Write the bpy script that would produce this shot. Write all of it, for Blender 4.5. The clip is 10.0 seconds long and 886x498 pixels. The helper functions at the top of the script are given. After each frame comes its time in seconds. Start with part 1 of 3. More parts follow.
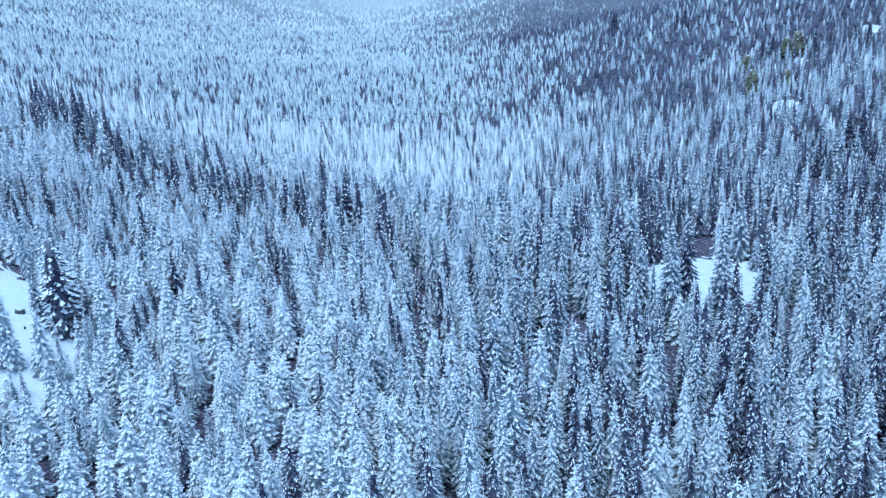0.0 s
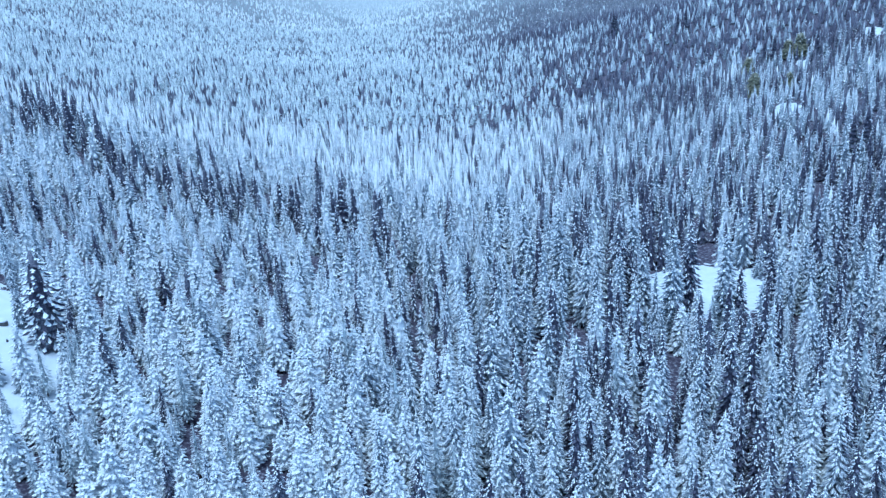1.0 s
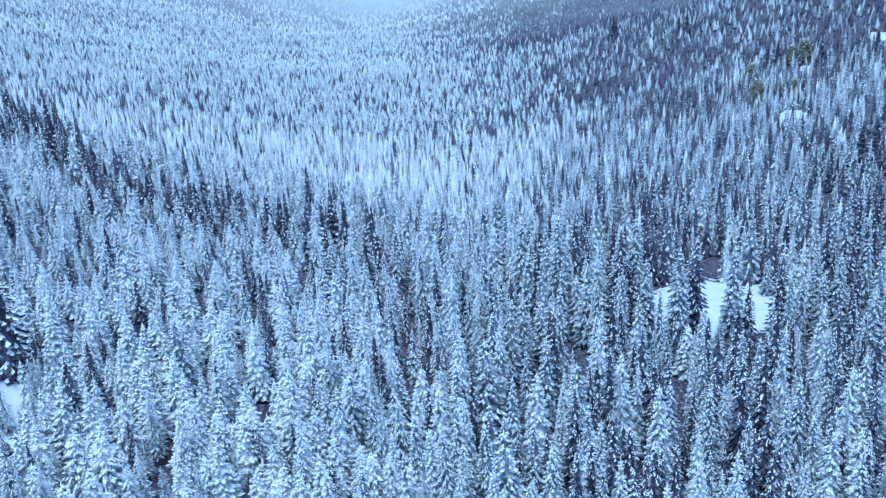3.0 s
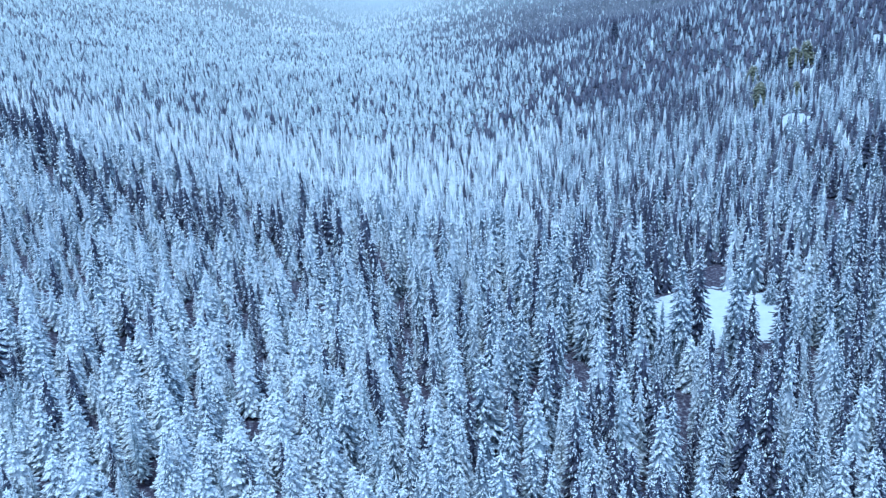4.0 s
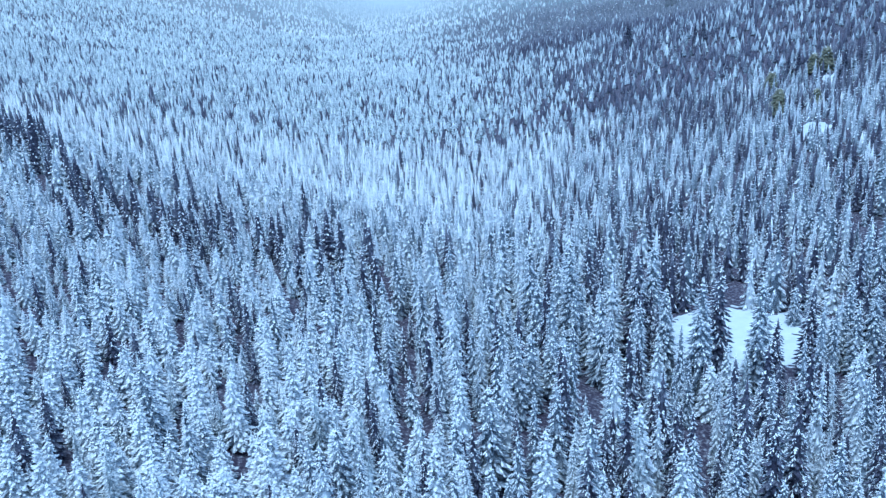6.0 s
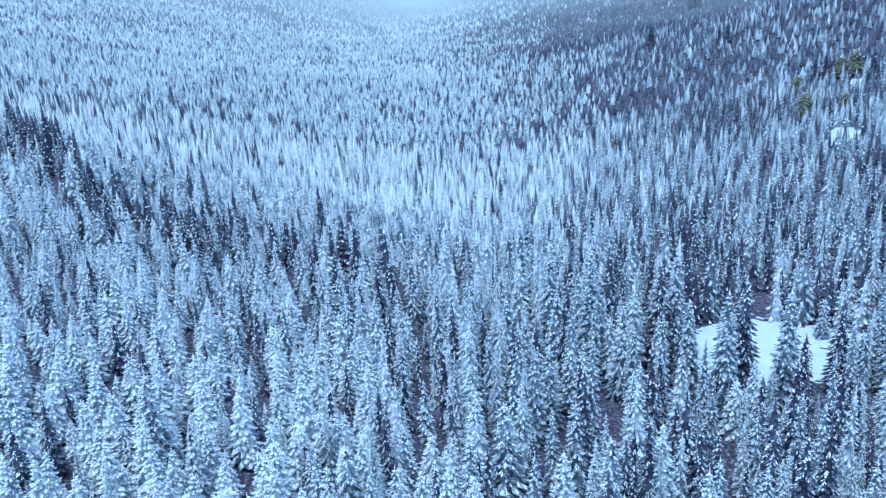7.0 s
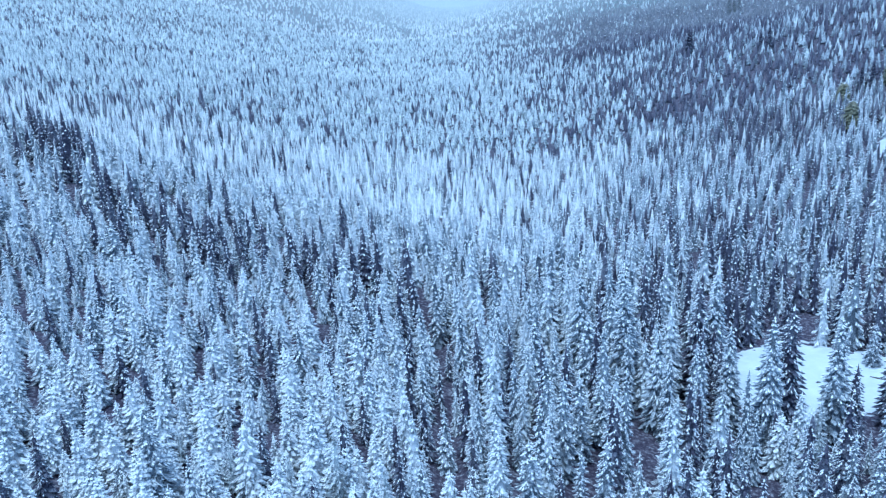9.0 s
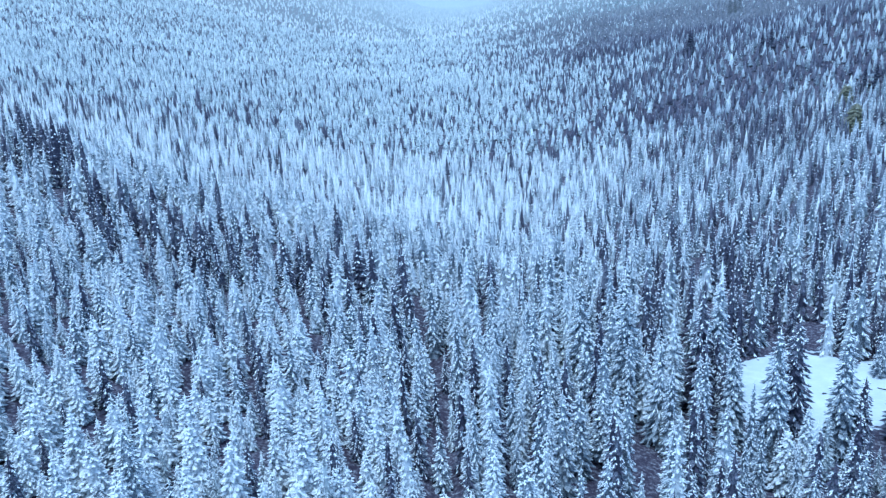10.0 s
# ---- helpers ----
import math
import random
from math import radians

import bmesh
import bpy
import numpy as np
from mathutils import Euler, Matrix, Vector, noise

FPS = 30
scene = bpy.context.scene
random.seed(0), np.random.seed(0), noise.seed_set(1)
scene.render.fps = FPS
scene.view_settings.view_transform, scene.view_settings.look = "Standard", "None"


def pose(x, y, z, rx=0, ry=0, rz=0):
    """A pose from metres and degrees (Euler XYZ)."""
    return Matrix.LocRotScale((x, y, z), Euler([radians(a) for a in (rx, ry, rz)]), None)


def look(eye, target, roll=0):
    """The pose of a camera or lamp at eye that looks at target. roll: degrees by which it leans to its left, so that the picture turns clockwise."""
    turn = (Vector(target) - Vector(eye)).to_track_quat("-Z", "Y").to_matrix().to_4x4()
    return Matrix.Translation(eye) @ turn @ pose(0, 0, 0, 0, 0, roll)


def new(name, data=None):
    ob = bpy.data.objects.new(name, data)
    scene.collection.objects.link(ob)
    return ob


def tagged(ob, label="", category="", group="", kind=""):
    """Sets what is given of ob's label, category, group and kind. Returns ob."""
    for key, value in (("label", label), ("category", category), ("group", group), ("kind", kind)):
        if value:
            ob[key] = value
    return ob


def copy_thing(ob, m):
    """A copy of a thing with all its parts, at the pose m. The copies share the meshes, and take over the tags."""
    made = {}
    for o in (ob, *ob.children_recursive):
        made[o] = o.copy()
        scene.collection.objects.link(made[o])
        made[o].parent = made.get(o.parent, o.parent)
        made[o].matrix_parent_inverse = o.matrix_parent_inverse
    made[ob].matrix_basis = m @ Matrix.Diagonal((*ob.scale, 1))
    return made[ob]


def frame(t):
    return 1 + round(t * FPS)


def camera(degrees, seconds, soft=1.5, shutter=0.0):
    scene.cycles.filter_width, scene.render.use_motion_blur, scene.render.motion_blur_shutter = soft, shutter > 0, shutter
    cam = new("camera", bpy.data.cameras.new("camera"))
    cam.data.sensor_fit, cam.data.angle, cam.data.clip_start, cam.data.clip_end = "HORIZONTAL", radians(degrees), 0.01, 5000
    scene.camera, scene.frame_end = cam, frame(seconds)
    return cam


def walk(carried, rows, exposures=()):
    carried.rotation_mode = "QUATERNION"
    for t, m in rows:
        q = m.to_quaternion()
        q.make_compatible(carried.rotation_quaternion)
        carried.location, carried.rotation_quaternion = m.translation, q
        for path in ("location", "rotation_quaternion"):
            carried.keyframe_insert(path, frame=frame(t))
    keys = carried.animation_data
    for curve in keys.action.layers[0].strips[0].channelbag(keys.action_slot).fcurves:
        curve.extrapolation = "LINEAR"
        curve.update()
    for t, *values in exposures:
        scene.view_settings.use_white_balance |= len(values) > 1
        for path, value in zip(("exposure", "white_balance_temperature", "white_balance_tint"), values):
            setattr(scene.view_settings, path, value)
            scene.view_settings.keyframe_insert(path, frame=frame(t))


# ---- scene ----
cam = camera(54.6, 10.0, soft=1.3)
PATH = [
    (0, (1.69, -0.46, 134.37), (-0.36, 93.82, 101.10), -3.44),
    (0.5, (2.12, 3.46, 134.31), (0.10, 97.77, 101.11), -3.44),
    (1, (2.55, 7.38, 134.25), (0.57, 101.70, 101.09), -3.39),
    (1.5, (2.98, 11.30, 134.22), (1.03, 105.65, 101.13), -3.38),
    (2, (3.42, 15.24, 134.19), (1.49, 109.61, 101.16), -3.38),
    (2.5, (3.85, 19.20, 134.16), (1.98, 113.60, 101.22), -3.34),
    (4, (5.24, 31.14, 134.13), (3.49, 125.60, 101.34), -3.22),
    (4.5, (5.69, 35.16, 134.13), (3.98, 129.64, 101.42), -3.21),
    (5, (6.12, 39.19, 134.13), (4.44, 133.69, 101.48), -3.17),
    (5.5, (6.51, 43.20, 134.08), (4.39, 137.72, 101.51), -3.12),
    (7, (7.63, 55.12, 133.76), (2.37, 149.65, 101.56), -3.07),
    (7.5, (7.98, 59.05, 133.63), (1.71, 153.56, 101.55), -3.02),
    (8, (8.31, 62.96, 133.50), (1.16, 157.43, 101.50), -2.98),
    (8.5, (8.61, 66.88, 133.41), (0.53, 161.30, 101.49), -2.91),
    (9, (8.93, 70.81, 133.35), (0.01, 165.20, 101.55), -2.93),
    (9.5, (9.24, 74.73, 133.34), (0.29, 169.12, 101.55), -2.90),
    (10, (9.55, 78.64, 133.35), (0.63, 173.03, 101.57), -2.90),
]
EXPOSURE, KELVIN, TINT = 0.55, 4280, -6
walk(cam, [(t, look(eye, target, roll)) for t, eye, target, roll in PATH],
     [(0, EXPOSURE, KELVIN, TINT), (10, EXPOSURE, KELVIN, TINT)])

# ---- light: an overcast winter sky with a wide, veiled sun ----
SUN_UP, SUN_ROUND = 76.0, 215.0          # elevation, and compass turn of the sun in degrees
world = bpy.data.worlds.new("winter_sky")
scene.world = world
world.use_nodes = True
wt = world.node_tree
wt.nodes.clear()
sky = wt.nodes.new("ShaderNodeTexSky")
sky.sky_type, sky.sun_disc = "NISHITA", False
sky.sun_elevation, sky.sun_rotation = radians(SUN_UP), radians(SUN_ROUND)
sky.air_density, sky.dust_density, sky.ozone_density = 1.0, 3.0, 1.0
sky_back = wt.nodes.new("ShaderNodeBackground")
sky_back.inputs["Strength"].default_value = 0.11
sky_out = wt.nodes.new("ShaderNodeOutputWorld")
wt.links.new(sky.outputs["Color"], sky_back.inputs["Color"])
wt.links.new(sky_back.outputs["Background"], sky_out.inputs["Surface"])

sun_data = bpy.data.lights.new("veiled_sun", "SUN")
sun_data.energy, sun_data.angle, sun_data.color = 1.5, radians(45), (1.0, 0.97, 0.93)
veiled_sun = new("veiled_sun", sun_data)
sun_way = Vector((math.sin(radians(SUN_ROUND)) * math.cos(radians(SUN_UP)), math.cos(radians(SUN_ROUND)) * math.cos(radians(SUN_UP)), math.sin(radians(SUN_UP))))
veiled_sun.matrix_world = look(sun_way * 400, (0, 0, 0))


# ---- materials ----
def material(name, rough=0.8, spec=0.3):
    m = bpy.data.materials.new(name)
    m.use_nodes = True
    b = m.node_tree.nodes["Principled BSDF"]
    b.inputs["Roughness"].default_value = rough
    b.inputs["Specular IOR Level"].default_value = spec
    return m, m.node_tree, b


def node(tree, kind, **values):
    n = tree.nodes.new(kind)
    for key, value in values.items():
        n.inputs[key].default_value = value
    return n


def mottled(name, tones, scale, detail=4.0, rough=0.8, spec=0.3, bump=0.0, island=0.0, bump_scale=3.0, patch=0.0):
    """A surface that wanders between the tones (position, colour) by a fractal noise of that scale per metre, offset for every loose piece
    and, by patch, from one tree to the next."""
    m, tree, b = material(name, rough, spec)
    place = tree.nodes.new("ShaderNodeNewGeometry")
    grain = node(tree, "ShaderNodeTexNoise", Scale=scale, Detail=detail, Roughness=0.62)
    tree.links.new(place.outputs["Position"], grain.inputs["Vector"])
    value = grain.outputs["Fac"]
    if island:
        add = tree.nodes.new("ShaderNodeMath")
        add.operation = "MULTIPLY_ADD"
        add.inputs[1].default_value = island
        tree.links.new(place.outputs["Random Per Island"], add.inputs[0])
        tree.links.new(value, add.inputs[2])
        value = add.outputs[0]
    if patch:
        blotch = node(tree, "ShaderNodeTexNoise", Scale=0.17, Detail=1.0, Roughness=0.5)
        tree.links.new(place.outputs["Position"], blotch.inputs["Vector"])
        shift = tree.nodes.new("ShaderNodeMath")
        shift.operation = "MULTIPLY_ADD"
        shift.inputs[1].default_value = patch
        tree.links.new(blotch.outputs["Fac"], shift.inputs[0])
        back = tree.nodes.new("ShaderNodeMath")
        back.operation = "SUBTRACT"
        back.inputs[1].default_value = patch * 0.5
        tree.links.new(value, shift.inputs[2])
        tree.links.new(shift.outputs[0], back.inputs[0])
        value = back.outputs[0]
    ramp = tree.nodes.new("ShaderNodeValToRGB")
    while len(ramp.color_ramp.elements) < len(tones):
        ramp.color_ramp.elements.new(0.5)
    for e, (p, c) in zip(ramp.color_ramp.elements, tones):
        e.position, e.color = p, (*c, 1)
    tree.links.new(value, ramp.inputs["Fac"])
    tree.links.new(ramp.outputs["Color"], b.inputs["Base Color"])
    if bump:
        fine = node(tree, "ShaderNodeTexNoise", Scale=bump_scale, Detail=5.0, Roughness=0.7)
        tree.links.new(place.outputs["Position"], fine.inputs["Vector"])
        relief = node(tree, "ShaderNodeBump", Strength=0.8, Distance=bump)
        tree.links.new(fine.outputs["Fac"], relief.inputs["Height"])
        tree.links.new(relief.outputs["Normal"], b.inputs["Normal"])
    return m


SNOW = mottled("bough_snow", [(0.31, (0.17, 0.185, 0.21)), (0.39, (0.66, 0.685, 0.71)), (0.49, (0.89, 0.90, 0.915))], 3.2, detail=5.0, island=0.10, rough=0.75, patch=0.16)
# These three needle colours carry the blue-violet cast of haze over dark foliage.
NEEDLES = mottled("frosted_needles", [(0.38, (0.052, 0.058, 0.077)), (0.52, (0.165, 0.185, 0.22)), (0.74, (0.57, 0.60, 0.64))], 3.2, detail=5.0, island=0.20, rough=0.85, patch=0.25)
DARK_NEEDLES = mottled("dark_needles", [(0.40, (0.048, 0.043, 0.070)), (0.62, (0.085, 0.082, 0.120)), (0.85, (0.27, 0.275, 0.32))], 3.0, detail=5.0, island=0.25, rough=0.85)
SPRUCE_NEEDLES = mottled("spruce_needles", [(0.38, (0.045, 0.060, 0.080)), (0.58, (0.10, 0.125, 0.150)), (0.80, (0.32, 0.36, 0.39))], 2.0, detail=5.0, island=0.25, rough=0.85)
OLIVE_NEEDLES = mottled("olive_needles", [(0.35, (0.15, 0.142, 0.088)), (0.9, (0.29, 0.275, 0.195))], 1.4, island=0.4, rough=0.85)
FROST = mottled("heavily_frosted_needles", [(0.38, (0.052, 0.057, 0.075)), (0.50, (0.33, 0.345, 0.365)), (0.67, (0.84, 0.85, 0.86))], 2.8, detail=5.0, island=0.22, rough=0.85, patch=0.25)
# Next two: distance haze put into far trees' colour; the second also rimes larches.
HAZED_SNOW = mottled("haze_softened_snow", [(0.34, (0.20, 0.215, 0.23)), (0.46, (0.58, 0.60, 0.62)), (0.60, (0.87, 0.88, 0.89))], 0.85, detail=4.0, island=0.12, rough=0.85, patch=0.2)
RIME_AND_HAZE = mottled("rimed_twigs_and_haze", [(0.38, (0.11, 0.125, 0.14)), (0.52, (0.34, 0.37, 0.385)), (0.72, (0.70, 0.73, 0.74))], 1.2, island=0.2, rough=0.9, patch=0.25)
BARK = mottled("conifer_bark", [(0.35, (0.045, 0.034, 0.028)), (0.75, (0.13, 0.105, 0.09))], 2.2, rough=0.9, bump=0.03)
DEAD_WOOD = mottled("weathered_dead_wood", [(0.35, (0.07, 0.06, 0.055)), (0.75, (0.20, 0.18, 0.17))], 2.0, rough=0.9, bump=0.03)
# Needle litter and snow, with the trees' shade and hazy blue painted in.
FLOOR = mottled("forest_floor_snow_and_shade", [(0.44, (0.046, 0.037, 0.060)), (0.56, (0.12, 0.108, 0.14)), (0.80, (0.55, 0.57, 0.60))], 0.85, detail=6.0, rough=0.85, bump=0.25, bump_scale=0.8)
FIELD = mottled("open_snow", [(0.30, (0.55, 0.575, 0.61)), (0.7, (0.70, 0.72, 0.74))], 0.12, detail=6.0, rough=0.7, bump=0.12, bump_scale=0.7)
STONE = mottled("dark_boulder", [(0.35, (0.05, 0.05, 0.055)), (0.75, (0.16, 0.155, 0.15))], 1.8, rough=0.85, bump=0.05)

# The mist's brightness is given off by the backdrop itself, not lit.
m, tree, b = material("glowing_mist_backdrop")
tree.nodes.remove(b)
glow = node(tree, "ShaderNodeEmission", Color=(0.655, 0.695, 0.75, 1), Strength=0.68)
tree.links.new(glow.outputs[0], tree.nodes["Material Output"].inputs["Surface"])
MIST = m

# ---- the lie of the land: stations along the valley ----
STATIONS = np.array([   # how far along, the valley's axis, its floor, the rise of the slopes to the west and to the east
    (100, 43, -3.4, 0.291, -0.031), (250, 63, -6.0, 0.291, -0.011), (350, 88, -8.8, 0.271, 0.129), (400, 73, -6.3, 0.281, 0.129), (450, 33, -6.0, 0.291, 0.069),
    (540, -59, -10.2, 0.311, 0.039), (700, -61, -23.1, 0.251, 0.059), (960, -131, -18.9, 0.191, 0.059), (1250, -192, -29.0, 0.191, 0.069),
    (1600, -286, -50.1, 0.251, 0.069), (2300, -317, -48.1, 0.351, 0.189), (2600, -306, -34.4, 0.551, 0.289), (3000, -269, -9.6, 0.931, 0.469)])
ALONG = np.linspace(100, 3000, 291)
PROFILE = np.stack([np.convolve(np.pad(np.interp(ALONG, STATIONS[:, 0], STATIONS[:, k]), 4, mode="edge"), np.hanning(11)[1:-1] / 5.0, "valid") for k in range(1, 5)], 1)


def softplus(v, w):
    return w * np.logaddexp(0, v / w)


def waves(x, y, size, turn):
    """A patchy field between -1 and 1 with blotches of about that size."""
    c, s = math.cos(turn), math.sin(turn)
    u, v = (x * c + y * s) / size, (y * c - x * s) / size
    return (np.sin(u * 2.1 + 1.3 * np.sin(v * 1.3 + turn)) + np.sin(v * 2.7 + 1.1 * np.sin(u * 1.9 - turn)) + np.sin((u + v) * 4.3 + 2 * turn) * 0.6) / 2.6


def stream(y):
    """Where the stream runs, at that distance along the valley."""
    return np.interp(y, (230, 262, 300, 320, 345, 380), (-8, -13, -15, -17, -24, -30))


def ground_height(x, y):
    x, y = np.asarray(x, float), np.asarray(y, float)
    axis, floor_z, west, east = (np.interp(y, ALONG, PROFILE[:, k]) for k in range(4))
    soft = 18 + y.clip(0, 3000) * 0.03
    # the slopes ease off into rounded crests
    left, right = softplus(axis - x, soft), softplus(x - axis, soft)
    z = floor_z + west * 900 * np.tanh(left / 900) + east * 900 * np.tanh(right / 900) - 0.69 * soft * (west + east)
    # the eastern side steepens higher up
    z = z + 0.19 * np.clip((1700 - y) / 700, 0, 1) * np.clip((y - 380) / 80, 0, 1) * softplus(x - axis - 150, 25)
    # a stream has cut a narrow ravine down the middle
    z = z - np.interp(y, (200, 250, 300, 330, 360, 400), (0, 5, 9, 9, 4, 0)) * np.exp(-((x - stream(y)) / 8) ** 2)
    return z + 1.6 * waves(x, y, 45, 0.4) + 3.0 * waves(x, y, 160, 1.1) * np.clip(y / 500 - 0.5, 0, 1.5)


def put_mesh(name, verts, faces, materials, slots=None, parent=None, label="", smooth=True):
    """ONE mesh object out of arrays: triangles or quads, with a material slot for each."""
    me = bpy.data.meshes.new(name)
    verts, faces = np.asarray(verts, np.float32), np.asarray(faces, np.int32)
    me.vertices.add(len(verts))
    me.vertices.foreach_set("co", verts.ravel())
    k = faces.shape[1]
    me.loops.add(len(faces) * k)
    me.loops.foreach_set("vertex_index", faces.ravel())
    me.polygons.add(len(faces))
    me.polygons.foreach_set("loop_start", np.arange(len(faces), dtype=np.int32) * k)
    for mat in materials:
        me.materials.append(mat)
    if slots is not None:
        me.polygons.foreach_set("material_index", np.asarray(slots, np.int32))
    me.polygons.foreach_set("use_smooth", np.full(len(faces), smooth, bool))
    me.update(calc_edges=True)
    ob = new(name, me)
    if parent is not None:
        ob.parent = parent
    if label:
        tagged(ob, label)
    return ob


def grid_faces(rows, cols):
    i = (np.arange(rows - 1)[:, None] * cols + np.arange(cols - 1)[None]).ravel()
    return np.stack([i, i + 1, i + cols + 1, i + cols], 1)


# ---- ground ----
gx = np.sinh(np.linspace(-3.4, 3.4, 171)) / np.sinh(3.4) * 4200
gy = np.concatenate([np.linspace(-4000, -200, 12), np.linspace(0, 700, 90), np.linspace(715, 3000, 80), np.linspace(3100, 4900, 8)])
X, Y = np.meshgrid(gx, gy)
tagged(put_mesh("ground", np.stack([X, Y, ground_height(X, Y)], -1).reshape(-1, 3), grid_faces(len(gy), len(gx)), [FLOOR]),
       "snow-dusted forest floor of a wide wooded valley, tree shade in its colour", "ground", kind="structure")

# ---- clearings: open snow between the trees ----
CLEARINGS = [   # the middle, half length and half width, turn in degrees
    ("snow_clearing", -118.7, 214, 38, 14, 120, "smooth white snow of a clearing on the wooded slope"),
    ("snow_clearing", 109.5, 343, 37, 26, 4, "broad white snow-covered clearing among dark spruces"),
    ("snow_clearing", 226.7, 583, 22, 10, 68, "small snowy clearing on the far slope"),
    ("snow_clearing", 288.3, 716, 14, 5, 68, "snowy gap between dark trees on the far slope"),
    ("snow_clearing", 357.1, 745, 16, 6, 66, "open snow high on the far slope"),
    ("snow_clearing", 58, 2850, 45, 28, 10, "white snowfield high above the valley head"),
]


def in_clearing(x, y, grow=0.0):
    hit = np.zeros(np.shape(x), bool)
    for _, cx, cy, a, b_, turn, _ in CLEARINGS:
        c, s = math.cos(radians(turn)), math.sin(radians(turn))
        u, v = (x - cx) * c + (y - cy) * s, (y - cy) * c - (x - cx) * s
        edge = 1 + 0.16 * np.sin(np.arctan2(v, u) * 3 + cx) + 0.08 * np.sin(np.arctan2(v, u) * 7 + cy)
        hit |= (u / (a + grow)) ** 2 + (v / (b_ + grow)) ** 2 < edge ** 2
    return hit


for name, cx, cy, a, b_, turn, label in CLEARINGS:
    ring, spokes = (30, 150) if b_ > 12 else (16, 80)
    r, w = np.meshgrid(np.linspace(0.02, 1, ring), np.linspace(0, 2 * math.pi, spokes, endpoint=False), indexing="ij")
    edge = 1 + 0.16 * np.sin(w * 3 + cx) + 0.08 * np.sin(w * 7 + cy)
    u, v = r * edge * a * np.cos(w) * 1.1, r * edge * b_ * np.sin(w) * 1.1
    c, s = math.cos(radians(turn)), math.sin(radians(turn))
    x, y = cx + u * c - v * s, cy + u * s + v * c
    z = ground_height(x, y) + 0.9 * (1 - r ** 6) - 0.15 + 0.12 * waves(x, y, 6, 0.8) + 0.7 * r ** 3 * (waves(x, y, 3.2, 0.3) + 0.6 * waves(x, y, 1.4, 1.2) - 0.3)
    f = [(i * spokes + j, i * spokes + (j + 1) % spokes, (i + 1) * spokes + (j + 1) % spokes, (i + 1) * spokes + j) for i in range(ring - 1) for j in range(spokes)]
    tagged(put_mesh(name, np.stack([x, y, z], -1).reshape(-1, 3), f, [FIELD]), label, "snow", kind="structure")

# ---- glowing sheets that stand for the mist at the valley's far end ----
bx = np.linspace(-4000, 4000, 33)
bz = np.linspace(-400, 900, 3)
X, Z = np.meshgrid(bx, bz)
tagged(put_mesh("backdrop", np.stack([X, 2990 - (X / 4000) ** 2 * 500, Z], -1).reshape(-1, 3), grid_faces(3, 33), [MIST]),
       "glowing pale backdrop for the mist closing the far valley", "mist", kind="structure")


def haze_sheet(opacity):
    """A see-through glowing sheet that paints haze over what lies behind it."""
    m, tree, b = material("glowing_haze")
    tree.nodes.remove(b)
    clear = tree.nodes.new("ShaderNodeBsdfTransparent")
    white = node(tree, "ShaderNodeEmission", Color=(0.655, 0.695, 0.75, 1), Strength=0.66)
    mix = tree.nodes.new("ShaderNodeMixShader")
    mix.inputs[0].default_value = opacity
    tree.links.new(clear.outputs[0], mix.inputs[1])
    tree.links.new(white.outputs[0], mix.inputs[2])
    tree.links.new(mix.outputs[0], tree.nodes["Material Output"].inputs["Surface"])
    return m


# Haze is layered on by added glowing sheets, denser with distance.
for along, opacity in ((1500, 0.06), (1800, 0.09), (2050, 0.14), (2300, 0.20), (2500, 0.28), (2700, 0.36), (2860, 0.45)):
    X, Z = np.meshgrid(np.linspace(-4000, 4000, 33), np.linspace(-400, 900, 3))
    tagged(put_mesh("backdrop", np.stack([X, along - (X / 4000) ** 2 * 300 + 25 * np.sin(X / 90), Z], -1).reshape(-1, 3), grid_faces(3, 33), [haze_sheet(opacity)]),
           "see-through glowing sheet painting haze across the valley head", "mist", kind="structure")


# ---- trees: boughs laden with snow, tier upon tier ----
def twig(out, root, way, length, width, droop, widest=0.62):
    """A slim folded blade along a twig: needles, or the snow that lies on them."""
    base = len(out[0])
    side, flat = np.array((-way[1], way[0], 0.0)), np.array((way[0], way[1], 0.0))
    mid = root + flat * length * widest - np.array((0, 0, droop * length * widest * 0.9 + 0.30 * width))
    out[0].extend((root, mid + side * width * 0.5, root + flat * length - np.array((0, 0, droop * length)), mid - side * width * 0.5))
    out[1].extend(((base, base + 1, base + 2), (base, base + 2, base + 3)))


def plain_bough(out, root, way, length, width, droop):
    """A bough of two faces, folded along its middle."""
    base = len(out[0])
    side, flat = np.array((-way[1], way[0], 0.0)), np.array((way[0], way[1], 0.0))
    mid = root + flat * length * 0.6 - np.array((0, 0, droop * length * 0.55 + 0.22 * width))
    out[0].extend((root, mid + side * width * 0.5, root + flat * length - np.array((0, 0, droop * length)), mid - side * width * 0.5))
    out[1].extend(((base, base + 1, base + 2), (base, base + 2, base + 3)))


